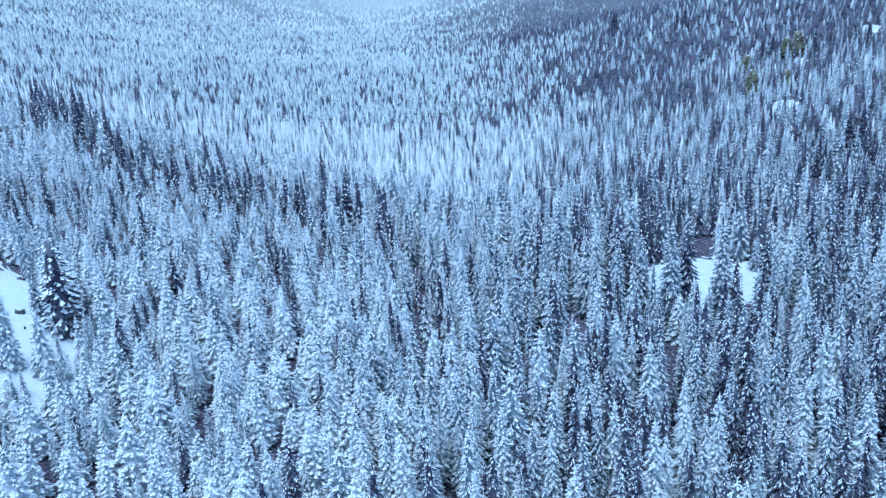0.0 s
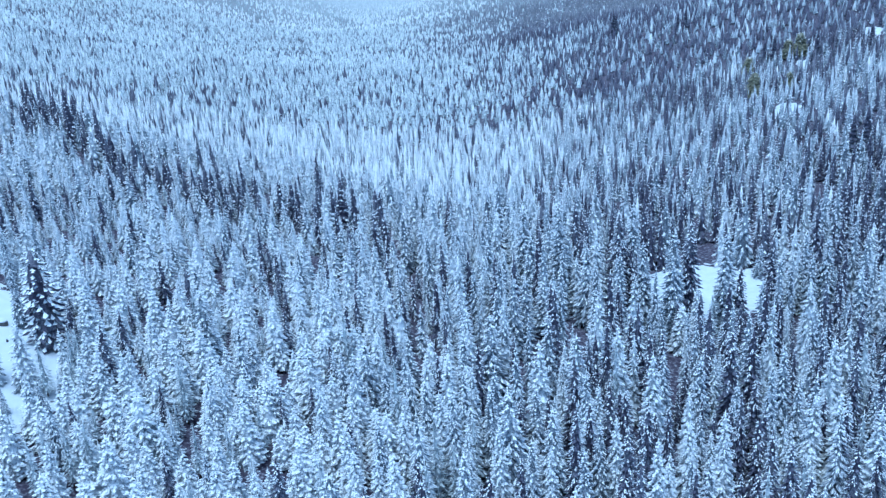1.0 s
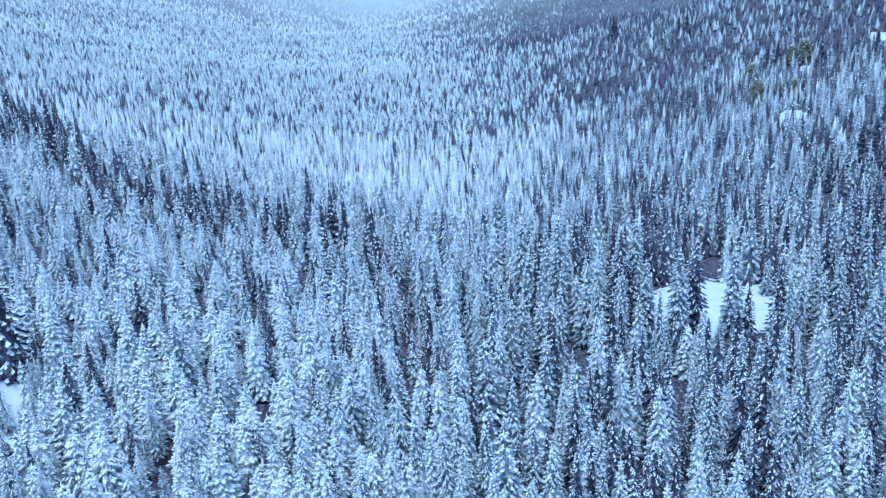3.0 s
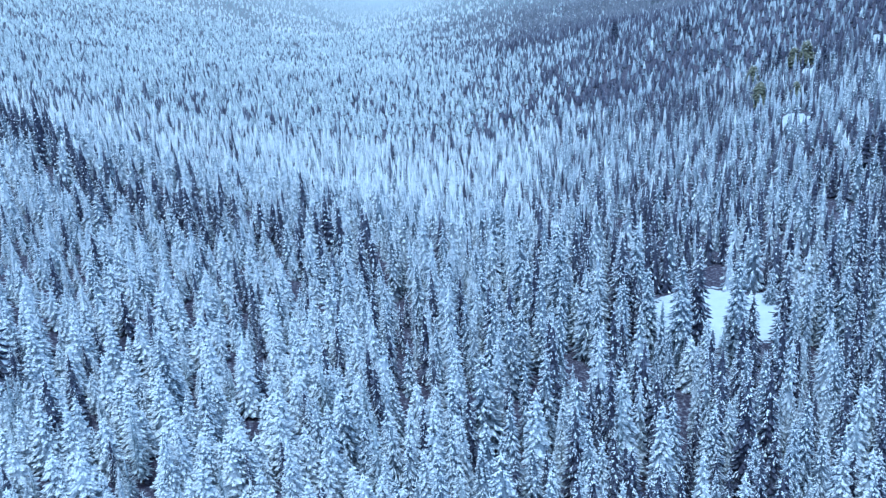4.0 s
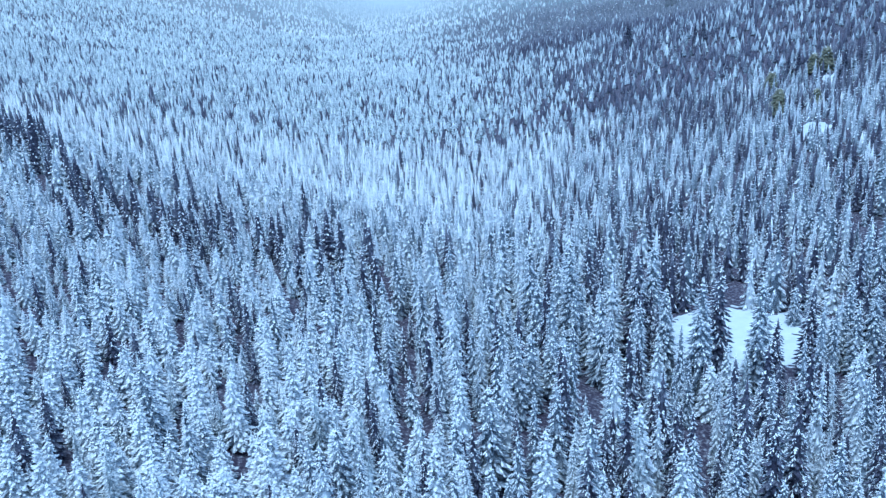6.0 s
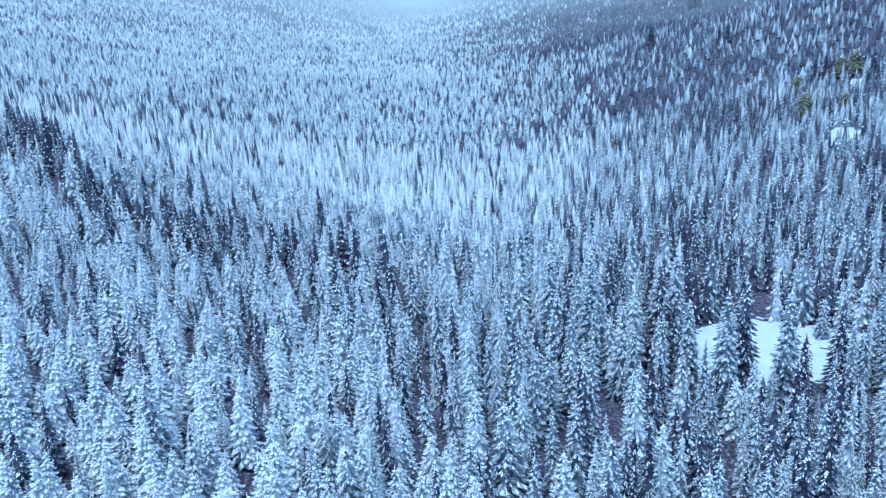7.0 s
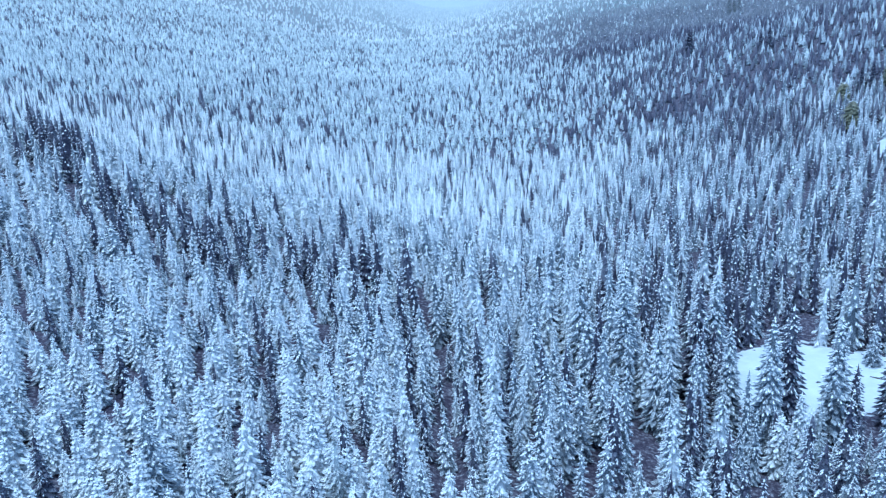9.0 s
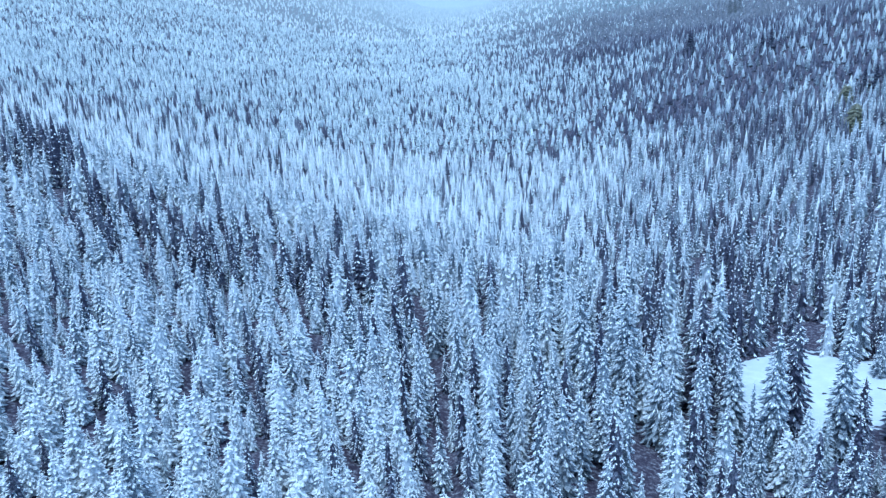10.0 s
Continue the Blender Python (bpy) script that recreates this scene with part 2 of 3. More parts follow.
def light_shape(seed, height, radius, tiers, per_tier, snow, droop=0.5, profile=0.62, width=0.6, foot=0.2, core=0.35, slab=0.3):
    """A conifer of the middle distance: plain boughs, each either frosted needles or snow, round a ragged core."""
    rng = random.Random(seed)
    needles, load = ([], []), ([], [])
    cone(needles, radius * core, height * foot, height, 5, 0.3, rng)
    twist = rng.uniform(0, 6)
    for i in range(tiers):
        h = (i + rng.uniform(-0.25, 0.25)) / tiers
        h = max(h, 0)
        reach = radius * ((1 - h) ** profile * 0.94 + 0.06)
        count = max(3, round(per_tier * (0.6 + 0.4 * (1 - h))))
        twist += 2.4
        for k in range(count):
            a = twist + 2 * math.pi * (k + rng.uniform(-0.3, 0.3)) / count
            length = reach * rng.uniform(0.7, 1.2)
            root = np.array((0, 0, height * (foot + (1 - foot) * h) + 0.25 * reach + rng.uniform(-0.4, 0.4) * height / tiers))
            root[2] = min(root[2], height)
            # Snow thins towards the foot, so shade low in the crown is built in.
            plain_bough(load if rng.random() < snow * (0.35 + 1.1 * h) else needles, root, (math.cos(a), math.sin(a)), length, width * length + slab, droop * rng.uniform(0.7, 1.3) * (1.25 - 0.7 * h))
    return arrays(needles, load)


def cone(out, r, z0, z1, n, spread=0.0, rng=None):
    base = len(out[0])
    for k in range(n):
        a = 2 * math.pi * k / n
        rr = r * (1 + (rng.uniform(-spread, spread) if rng else 0))
        out[0].append(np.array((rr * math.cos(a), rr * math.sin(a), z0)))
    out[0].append(np.array((0, 0, z1)))
    out[1].extend((base + k, base + (k + 1) % n, base + n) for k in range(n))


def skirt(out, radius, foot, top, profile, tiers, sides, rng):
    """The dense inner crown: a ragged cone in overlapping tiers."""
    for i in range(tiers):
        lo, hi = i / tiers, min((i + 1.5) / tiers, 1.0)
        r0, r1 = radius * (1 - lo) ** profile + 0.05, radius * 0.55 * (1 - hi) ** profile
        base, turn = len(out[0]), rng.uniform(0, 6.28)
        for r, h, rough in ((r0, lo, 0.22), (r1, hi, 0.0)):
            for k in range(sides):
                a = turn + 2 * math.pi * k / sides
                rr = r * (1 + rng.uniform(-rough, rough))
                out[0].append(np.array((rr * math.cos(a), rr * math.sin(a), foot + (top - foot) * h + rng.uniform(-rough, rough) * 1.5)))
        for k in range(sides):
            p, q = base + k, base + (k + 1) % sides
            out[1].extend(((p, q, q + sides), (p, q + sides, p + sides)))


def tree_shape(seed, height, radius, tiers, per_tier, snow, droop=0.55, profile=0.72, bare=0.08, width=0.42, finger=0.38, full=True, fishbone=False, clumps=3, base_snow=0.08, core=0.44):
    """The parts of one conifer as lists of points and triangles: trunk, needles, snow. Snow is the share of boughs that
    carry a load, least near the foot, which also builds the shade between crowns into the tree.
    """
    rng = random.Random(seed)
    trunk, needles, load = ([], []), ([], []), ([], [])
    if full:
        rings = 5
        for i in range(rings):
            r = 0.011 * height * (1 - i / rings) + 0.03
            off = 0.1 * math.sin(i * 1.7 + seed)
            for k in range(7):
                a = 2 * math.pi * k / 7
                trunk[0].append(np.array((r * math.cos(a) + off * i / rings, r * math.sin(a), height * 0.98 * i / (rings - 1) - (0.5 if i == 0 else 0))))
        for i in range(rings - 1):
            for k in range(7):
                p, q = i * 7 + k, i * 7 + (k + 1) % 7
                trunk[1].extend(((p, q, q + 7), (p, q + 7, p + 7)))
    foot = height * bare
    skirt(needles, radius * core, foot, height * 0.98, profile, max(4, tiers // 3), 7 if full else 6, rng)
    twist = rng.uniform(0, 6.28)
    one_side = rng.uniform(0, 6.28)                                  # each crown is fuller on one side
    for i in range(tiers):
        h = min(max((i + rng.uniform(-0.3, 0.3)) / tiers, 0.0), 0.99)  # 0 at the foot, 1 at the tip
        reach = radius * ((1 - h) ** profile * 0.97 + 0.03) * (1.0 if h > 0.08 else 0.85)
        z = foot + (height - foot) * h + 0.30 * reach
        count = max(3, round(per_tier * (0.4 + 0.6 * (1 - h))))
        twist += 2.4
        for k in range(count):
            a = twist + 2 * math.pi * (k + rng.uniform(-0.25, 0.25)) / count
            way = (math.cos(a), math.sin(a))
            length = reach * rng.uniform(0.80, 1.14) * (1 + 0.10 * math.cos(a - one_side))
            root = np.array((0.0, 0.0, min(z + rng.uniform(-0.35, 0.35) * height / tiers, height * 0.985)))
            dr = droop * rng.uniform(0.8, 1.2) * (1.15 - 0.45 * h)

            def stroke(out, turn, start, share, wide, lift):
                d_ = start * length
                twig(out, root + np.array((way[0] * d_, way[1] * d_, lift - dr * d_ * 0.92)), (math.cos(a + turn), math.sin(a + turn)), length * share, wide, dr * rng.uniform(0.9, 1.35))

            side = rng.choice((-1, 1))
            # Bare lower boughs darken the foot in place of shade between crowns.
            laden = rng.random() < snow * min(1.0, base_snow + 1.6 * h)
            stroke(needles, 0.0, 0.30, 0.74, width * length + 0.12, 0.0)
            if not laden:
                stroke(needles, side * rng.uniform(0.3, 0.6), 0.34, 0.52, 0.6 * width * length + 0.1, 0.0)
                continue
            slim = finger * (0.75 + 0.10 * length) * rng.uniform(0.8, 1.2)
            if fishbone:                                             # long white fingers along the twigs
                stroke(load, rng.uniform(-0.15, 0.15), 0.40, 0.62, slim * 1.05, 0.16)
                stroke(load, side * rng.uniform(0.35, 0.75), rng.uniform(0.26, 0.42), rng.uniform(0.44, 0.58), slim, 0.16)
                stroke(load, -side * rng.uniform(0.35, 0.75), rng.uniform(0.38, 0.55), rng.uniform(0.38, 0.50), slim, 0.16)
                continue
            for n in range(clumps + 1):                              # short pads of snow, thickest towards the tip of the bough
                long_ = rng.uniform(0.22, 0.36) + 0.12 / length
                at = (0.92 - 0.17 * n) * rng.uniform(0.85, 1.05) - long_ * 0.5
                stroke(load, (0.0, 0.55, -0.55, 0.15)[n] * side * rng.uniform(0.5, 1.5), at, long_, slim * rng.uniform(1.05, 1.65), 0.14 + 0.08 * slim)
    cone(load if rng.random() < snow else needles, 0.16, height - 0.9, height + 0.6, 4)
    return trunk, needles, load


def arrays(*parts):
    """Parts joined: points, triangles and one slot a part."""
    v, f, s, n = [], [], [], 0
    for slot, (pts, tris) in enumerate(parts):
        if pts:
            v.append(np.array(pts))
            f.append(np.array(tris) + n)
            s.append(np.full(len(tris), slot))
            n += len(pts)
    return np.concatenate(v), np.concatenate(f), np.concatenate(s)


def stand(name, label, shapes, spots, materials):
    """Many trees in ONE object. A spot: x, y, z, size, turn, which shape, how stout."""
    v, f, s, n = [], [], [], 0
    which = spots[:, 5].astype(int)
    for k, (pv, pf, ps) in enumerate(shapes):
        here = spots[which == k]
        if not len(here):
            continue
        c, si = np.cos(here[:, 4])[:, None], np.sin(here[:, 4])[:, None]
        size = here[:, 3][:, None]
        wide = size * here[:, 6][:, None]
        x = (pv[None, :, 0] * c - pv[None, :, 1] * si) * wide + here[:, 0][:, None]
        y = (pv[None, :, 0] * si + pv[None, :, 1] * c) * wide + here[:, 1][:, None]
        z = pv[None, :, 2] * size + here[:, 2][:, None]
        v.append(np.stack([x, y, z], -1).reshape(-1, 3))
        f.append((pf[None] + (np.arange(len(here)) * len(pv))[:, None, None] + n).reshape(-1, 3))
        s.append(np.tile(ps, len(here)))
        n += len(here) * len(pv)
    if v:
        tagged(put_mesh(name, np.concatenate(v), np.concatenate(f), materials, np.concatenate(s)), label, "trees", kind="stuff")


# ---- where the trees stand ----
SPOTS = np.random.default_rng(11)
GAPS = [   # narrow dark openings in the canopy: middle, half width, half length
    (37.1, 342, 3.5, 12), (8.8, 252, 3.2, 11), (40.2, 288, 3, 11), (70.7, 262, 4, 9), (68.6, 243, 4, 7), (47.9, 238, 3.5, 8), (86.5, 226, 4, 9), (-52.8, 250, 3, 8), (17.2, 222, 3, 9),
    (58.6, 212, 3.5, 9), (23.3, 318, 3, 9), (132.9, 300, 4, 12), (112.6, 205, 3.5, 9), (95.6, 464, 4.2, 14), (192.9, 424, 4.2, 14), (-167.7, 388, 4, 10), (-92.3, 379, 3.5, 9), (-132, 404, 4, 9),
    # (116.6, 386) bares dark floor for the shaded forest edge behind the clearing.
    (-52.6, 310, 2, 8), (62.6, 336, 2.4, 9), (24.8, 225, 3.7, 9), (109.5, 243, 2.8, 9), (102.5, 297, 2.8, 9), (-43.6, 176, 2, 8), (116.6, 386, 8, 9), (69.6, 306, 2.2, 9), (82.5, 350, 3, 9),
    (95.0, 300, 4.2, 22), (113.5, 303, 3.4, 20), (76.1, 309, 2.6, 22), (-105, 187, 7, 8),
]
HILL_EDGE = [(-312.5, 560), (-252, 490), (-196.6, 438), (-158.2, 390), (-123, 366), (-85.9, 352), (-54.9, 352), (-31.6, 350)]    # the brow along which taller, darker trees stand


FAR_FOLDS = [[(-574.5, 2403), (-475, 2290)], [(-404.4, 2680), (-279.8, 2397), (-240.8, 2330)]]    # dark trees added along the creases of the far slopes in place of their shade


def edge_distance(x, y, line):
    best = np.full(np.shape(x), 1e9)
    for (ax, ay), (bx_, by_) in zip(line, line[1:]):
        dx, dy = bx_ - ax, by_ - ay
        t = np.clip(((x - ax) * dx + (y - ay) * dy) / (dx * dx + dy * dy), 0, 1)
        best = np.minimum(best, np.hypot(x - ax - t * dx, y - ay - t * dy))
    return best


def dark_share(x, y):
    """How many of the trees have shed most of their snow; on the far slopes also darkens the folds in place of shade.
    """
    share = 0.07 + 0.12 * waves(x, y, 60, 0.3) + 0.05 * np.clip((480 - y) / 100, 0, 1) + 0.30 * np.clip((x + 6) / 50, 0, 1) * np.clip((330 - y) / 60, 0, 1)
    share += 0.16 * np.clip((x - 44) / 40, 0, 1) * np.clip((235 - y) / 40, 0, 1)
    share -= 0.22 * np.exp(-((x - 84) / 18) ** 2 - ((y - 260) / 28) ** 2)
    share += 0.46 * np.clip((x - 4) / 80, 0, 1) * np.clip(1.2 - np.abs(y - 400) / 160, 0, 1)
    share += (0.44 + 0.24 * waves(x, y, 55, 2.0) + 0.46 * np.clip((y - 1150) / 300, 0, 1)) * np.clip((x - np.interp(y, ALONG, PROFILE[:, 0]) - 70 - 0.05 * y) / (0.18 * y), 0, 1) * np.clip((y - 520) / 150, 0, 1)
    share += 0.16 * np.clip(waves(x, y, 150, 0.7), 0, 1) * np.clip((y - 900) / 200, 0, 1)      # darker trees in place of shaded folds of the far slopes
    share += 0.64 * np.clip(1.6 - edge_distance(x, y, HILL_EDGE) / (12 + 6 * waves(x, y, 20, 0.2)), 0, 1)
    share += 0.30 * np.exp(-((x + 304) / 120) ** 2 - ((y - 790) / 150) ** 2)
    for line in FAR_FOLDS:
        share += 0.7 * np.clip(1.6 - edge_distance(x, y, line) / 13, 0, 1)
    return share


def rime_and_haze_share(x, y):
    """How many of the trees are pale: furred with rime on the western side, paled in place of haze down the valley."""
    near_part = 0.78 - 0.32 * np.clip((x + 45) / 70, 0, 1)
    far_part = 0.92 - 0.80 * np.clip((x + 14 - 0.06 * y) / (0.16 * y), 0, 1)
    k = np.clip((y - 400) / 150, 0, 1)
    return (near_part * (1 - k) + far_part * k) + 0.12 * waves(x, y, 50, 2.6)


def stature(x, y):
    """Tall old trees on the valley floor to the east, lower and bushier ones up the western slope."""
    near_part = np.clip((480 - y) / 120, 0, 1)
    return 1 + near_part * (0.40 * np.clip((x + 31) / 50, 0, 1) - 0.28 * np.clip((-30 - x) / 30, 0, 1)) + 0.08 * waves(x, y, 70, 0.9) - 0.45 * np.exp(-((x - 90) / 30) ** 2 - ((y - 300) / 22) ** 2)


def stoutness(x, y):
    """How broad a tree is for its height: bushy up the western slope, slimmer on the valley floor."""
    return 1.04 + (0.10 * np.clip((-20 - x) / 40, 0, 1) - 0.13 * np.clip((x + 30) / 40, 0, 1)) * np.clip((520 - y) / 120, 0, 1)


def scatter(y0, y1, step):
    """Jittered places between two distances, across the width of the valley that lies open to view."""
    ys = np.arange(y0, y1, step)
    rows = []
    for k, yy in enumerate(ys):
        west = min((0.54 if yy < 900 else 0.60) * yy + 26, 920 - 0.38 * (yy - 2000) if yy > 2000 else 9e9)
        east = min(0.54 * yy + 24, 380 if 1100 < yy < 1480 else 9e9, 660 - 0.72 * (yy - 2000) if yy > 2000 else 9e9)
        xs = np.arange(-west, east, step) + (k % 2) * step / 2
        rows.append(np.stack([xs, np.full(len(xs), yy)], 1))
    p = np.concatenate(rows)
    p += SPOTS.uniform(-0.46, 0.46, p.shape) * step
    thin = (1 - 0.24 * np.clip((p[:, 0] + 24) / 40, 0, 1) * np.clip((480 - p[:, 1]) / 60, 0, 1)) * (1 - 0.12 * np.clip(waves(p[:, 0], p[:, 1], 35, 1.7), 0, 1))
    ok = (SPOTS.random(len(p)) < thin) & ~in_clearing(p[:, 0], p[:, 1], 1.5)
    for cx, cy, half, long in GAPS:
        along = cx / math.hypot(cx, cy), cy / math.hypot(cx, cy)     # the openings run up the valley, fanning out
        u = (p[:, 0] - cx) * along[0] + (p[:, 1] - cy) * along[1]
        v = (p[:, 0] - cx) * along[1] - (p[:, 1] - cy) * along[0]
        ok &= (u / long) ** 2 + (v / (half + 1.0)) ** 2 > 1
    ok &= (np.abs(p[:, 0] - stream(p[:, 1])) > 2.6 + 1.2 * np.sin(p[:, 1] / 9)) | (p[:, 1] < 238) | (p[:, 1] > 378)
    for cx, cy, *_ in HEROES:
        ok &= np.hypot(p[:, 0] - cx, p[:, 1] - cy) > 2.6
    return p[ok]


def spots_for(p, heavy, dark, lo=0.52, hi=1.18, grown=1.0):
    """Size, turn and shape for each place: the first `heavy` shapes carry much snow, the next `dark` ones little."""
    x, y = p[:, 0], p[:, 1]
    n = len(p)
    size = (lo + (hi - lo) * SPOTS.beta(1.3, 1.5, n)) * stature(x, y) / grown
    near_edge = edge_distance(x, y, HILL_EDGE)
    size *= np.where(near_edge < 9, 1.30, 1.0)
    is_dark = SPOTS.random(n) < dark_share(x, y)
    broad = (x < -28 + 10 * waves(x, y, 30, 1.0)) & (SPOTS.random(n) < 0.75)          # broader crowns up the western slope
    pick = np.where(broad, SPOTS.integers(max(heavy - 2, 0), heavy, n), SPOTS.integers(0, heavy, n))
    shape = np.where(is_dark, heavy + SPOTS.integers(0, dark, n), pick)
    return np.stack([x, y, ground_height(x, y) - 0.2, size, SPOTS.uniform(0, 6.28, n), shape, stoutness(x, y) * SPOTS.uniform(0.88, 1.14, n)], 1)


HEROES = [   # single trees that stand out: x, y, height, kind
    (-67.1, 218, 25, "pine"), (42.9, 345, 34, "spruce"), (20, 339, 21, "dark_spruce"), (1.9, 310, 28, "spruce"), (12.6, 301, 27, "spruce"),
    (54.7, 325, 26, "pine"), (293.9, 738, 20, "olive_pine"), (285.6, 741, 17, "olive_pine"), (248.8, 728, 18, "olive_pine"), (230.2, 658, 20, "olive_pine"),
    (254.1, 653, 14, "olive_pine"), (194.1, 1033, 30, "brown_spruce"), (297.6, 712, 26, "brown_spruce"), (274.1, 742, 25, "brown_spruce"), (268, 747, 22, "brown_spruce"),
    (332.6, 696, 25, "brown_spruce"), (227, 469, 30, "brown_spruce"), (221.9, 474, 27, "brown_spruce"), (247.6, 922, 26, "brown_spruce"), (240.4, 926, 23, "brown_spruce"),
    (439.6, 1908, 40, "brown_spruce"), (450.9, 1915, 34, "brown_spruce"), (460, 1912, 38, "brown_spruce"), (198.1, 1040, 26, "brown_spruce"), (-85.9, 344, 24, "dark_spruce"),
    (-62.7, 400, 27, "dark_spruce"), (-20.2, 300, 22, "spruce"), (130, 351, 16, "spruce"), (108.6, 378, 20, "dark_spruce"), (126.2, 374, 25, "dark_spruce"),
    (-108.6, 216, 29, "clumped_pine"), (-113.6, 195, 28, "rimed_spruce"), (-105, 195, 19, "rimed_spruce"), (-118.7, 223, 18, "spruce"), (-106.3, 185, 8, "spruce"),
    (-98.4, 187, 10, "spruce"), (-132.3, 247, 18, "spruce"), (-99, 203, 14, "bushy_spruce"), (-91, 199, 17, "bushy_spruce"), (79.3, 297, 43.5, "spruce"),
    (87.0, 305, 44.5, "dark_spruce"), (89.5, 318, 35, "dark_spruce"), (100.6, 305, 41, "spruce"), (105.5, 303, 27, "dark_spruce"),
    (120.6, 313, 34, "dark_spruce"), (134.6, 317, 33.5, "spruce"), (141.6, 313, 32.5, "spruce"), (147.6, 318, 30, "dark_spruce"),
    (91.5, 290, 22, "larch"), (85.6, 289, 24.5, "rimed_spruce"), (79.6, 285, 19, "rimed_spruce"), (107.5, 284, 14, "rimed_spruce"), (129.5, 296, 17, "rimed_spruce"),
    (40.6, 317, 44, "spruce"), (28.3, 330, 36, "spruce"), (23.1, 345, 32.5, "spruce"), (48.5, 301, 32.5, "fir"),
    (57.5, 328, 25.5, "pine"), (64.9, 326, 40.5, "dark_spruce"), (73.3, 340, 40.5, "spruce"), (30.5, 284, 21.5, "pine"), (17.7, 288, 27.5, "fir"),
    (70.7, 309, 35, "spruce"),
    (-20.4, 293, 17.5, "spire_spruce"), (-15.4, 297, 20, "spire_spruce"), (-12.4, 315, 8, "spire_spruce"), (-22.8, 285, 24.5, "spire_spruce"), (-18.6, 301, 17.5, "spire_spruce"), (-9.7, 291, 18, "spire_spruce"),
]
# ---- single trees, the nearest ----
def shapes(rows, **rest):
    tiers = rest.pop("tiers")
    return [dict(seed=a, height=h, radius=r, tiers=round(tiers * h / 23), **rest) for a, h, r in rows]


KINDS = {
    "spruce": dict(category="spruce", label="tall narrow spruce with boughs bent under fresh snow", group="spruces of the near forest", mats=(NEEDLES, SNOW),
                   shapes=shapes(((1, 24, 3.4), (2, 19, 3.3), (3, 30, 3.9), (4, 37, 4.4)), tiers=30, per_tier=9, snow=0.97, droop=0.52, bare=0.05, profile=0.60, width=0.32, finger=0.235, base_snow=0.30, core=0.52)),
    "rimed_spruce": dict(category="spruce", label="pale spruce thick with rime and snow", group="rimed spruces of the near forest", mats=(FROST, SNOW),
                         shapes=shapes(((6, 22, 3.6), (7, 17, 3.8), (8, 27, 3.8), (9, 14, 3.4)), tiers=29, per_tier=10, snow=1.0, droop=0.46, bare=0.04, profile=0.62, width=0.32, finger=0.30, base_snow=0.7, core=0.52)),
    "dark_spruce": dict(category="spruce", label="dark spruce that has shed most of its snow", group="darker spruces of the near forest", mats=(DARK_NEEDLES, SNOW),
                        shapes=shapes(((11, 24, 3.2), (12, 31, 3.8), (13, 38, 4.4)), tiers=28, per_tier=8, snow=0.62, droop=0.55, bare=0.05, profile=0.56, width=0.36, finger=0.24, base_snow=0.2, core=0.52)),
    "fir": dict(category="fir", label="broad fir with long fishbone boughs white with snow", group="firs of the near forest", mats=(NEEDLES, SNOW),
                shapes=shapes(((21, 25, 3.8), (22, 19, 3.5), (23, 31, 4.5)), tiers=25, per_tier=9, snow=0.98, droop=0.56, bare=0.08, profile=0.74, width=0.26, finger=0.26, fishbone=True)),
    "pine": dict(category="pine", label="full round-topped pine with pillows of snow on its boughs", group="pines of the near forest", mats=(NEEDLES, SNOW),
                 shapes=shapes(((31, 22, 4.0), (32, 16, 4.0)), tiers=26, per_tier=9, snow=0.94, droop=0.40, bare=0.14, profile=0.55, width=0.30, finger=0.29, base_snow=0.6)),
    "bushy_spruce": dict(category="spruce", label="low bushy spruce with broad boughs under thick snow", group="bushy spruces of the western slope", mats=(FROST, SNOW),
                         shapes=shapes(((101, 17, 3.9), (102, 14, 3.7), (103, 20, 4.2), (104, 11, 3.1)), tiers=21, per_tier=11, snow=1.0, droop=0.32, bare=0.03, profile=0.84, width=0.34, finger=0.37, base_snow=0.55, core=0.55)),
    "spire_spruce": dict(category="spruce", label="slender young spruce with a dark crown beside the stream", group="slender spruces by the stream", mats=(DARK_NEEDLES, SNOW),
                         shapes=shapes(((15, 16, 1.9), (16, 13, 1.7)), tiers=26, per_tier=6, snow=0.8, droop=0.8, bare=0.04, profile=0.85, width=0.30, finger=0.24)),
    "clumped_pine": dict(category="pine", label="dark round pine with white clumps of snow beside the clearing", group="pines of the near forest", mats=(DARK_NEEDLES, SNOW),
                         shapes=shapes(((35, 24, 6.0),), tiers=17, per_tier=9, snow=0.92, droop=0.42, bare=0.06, profile=0.46, width=0.30, finger=0.56, clumps=2, base_snow=0.6, core=0.5)),
    "larch": dict(category="larch", label="bare larch hazy grey with rime on its twigs", group="rimed larches of the near forest", mats=(RIME_AND_HAZE, FROST),
                  shapes=shapes(((41, 23, 3.0), (42, 21, 2.8)), tiers=24, per_tier=8, snow=0.9, droop=0.28, bare=0.12, profile=0.62, width=0.14, finger=0.18, fishbone=True, core=0.3)),
    "olive_pine": dict(category="pine", label="olive-green pine almost free of snow on the slope", group="green pines of the far slope", mats=(OLIVE_NEEDLES, SNOW),
                       shapes=shapes(((46, 22, 5.6), (47, 20, 5.2)), tiers=24, per_tier=13, snow=0.14, droop=0.50, bare=0.1, profile=0.36, width=0.34, finger=0.30, base_snow=0.1, core=0.75)),
    "brown_spruce": dict(category="spruce", label="dark brownish spruce without snow on the slope", group="bare dark spruces of the far slope", mats=(DARK_NEEDLES, SNOW),
                         shapes=shapes(((48, 27, 4.0), (49, 25, 3.6)), tiers=14, per_tier=9, snow=0.04, droop=0.5, bare=0.05, profile=0.6, width=0.60)),
}


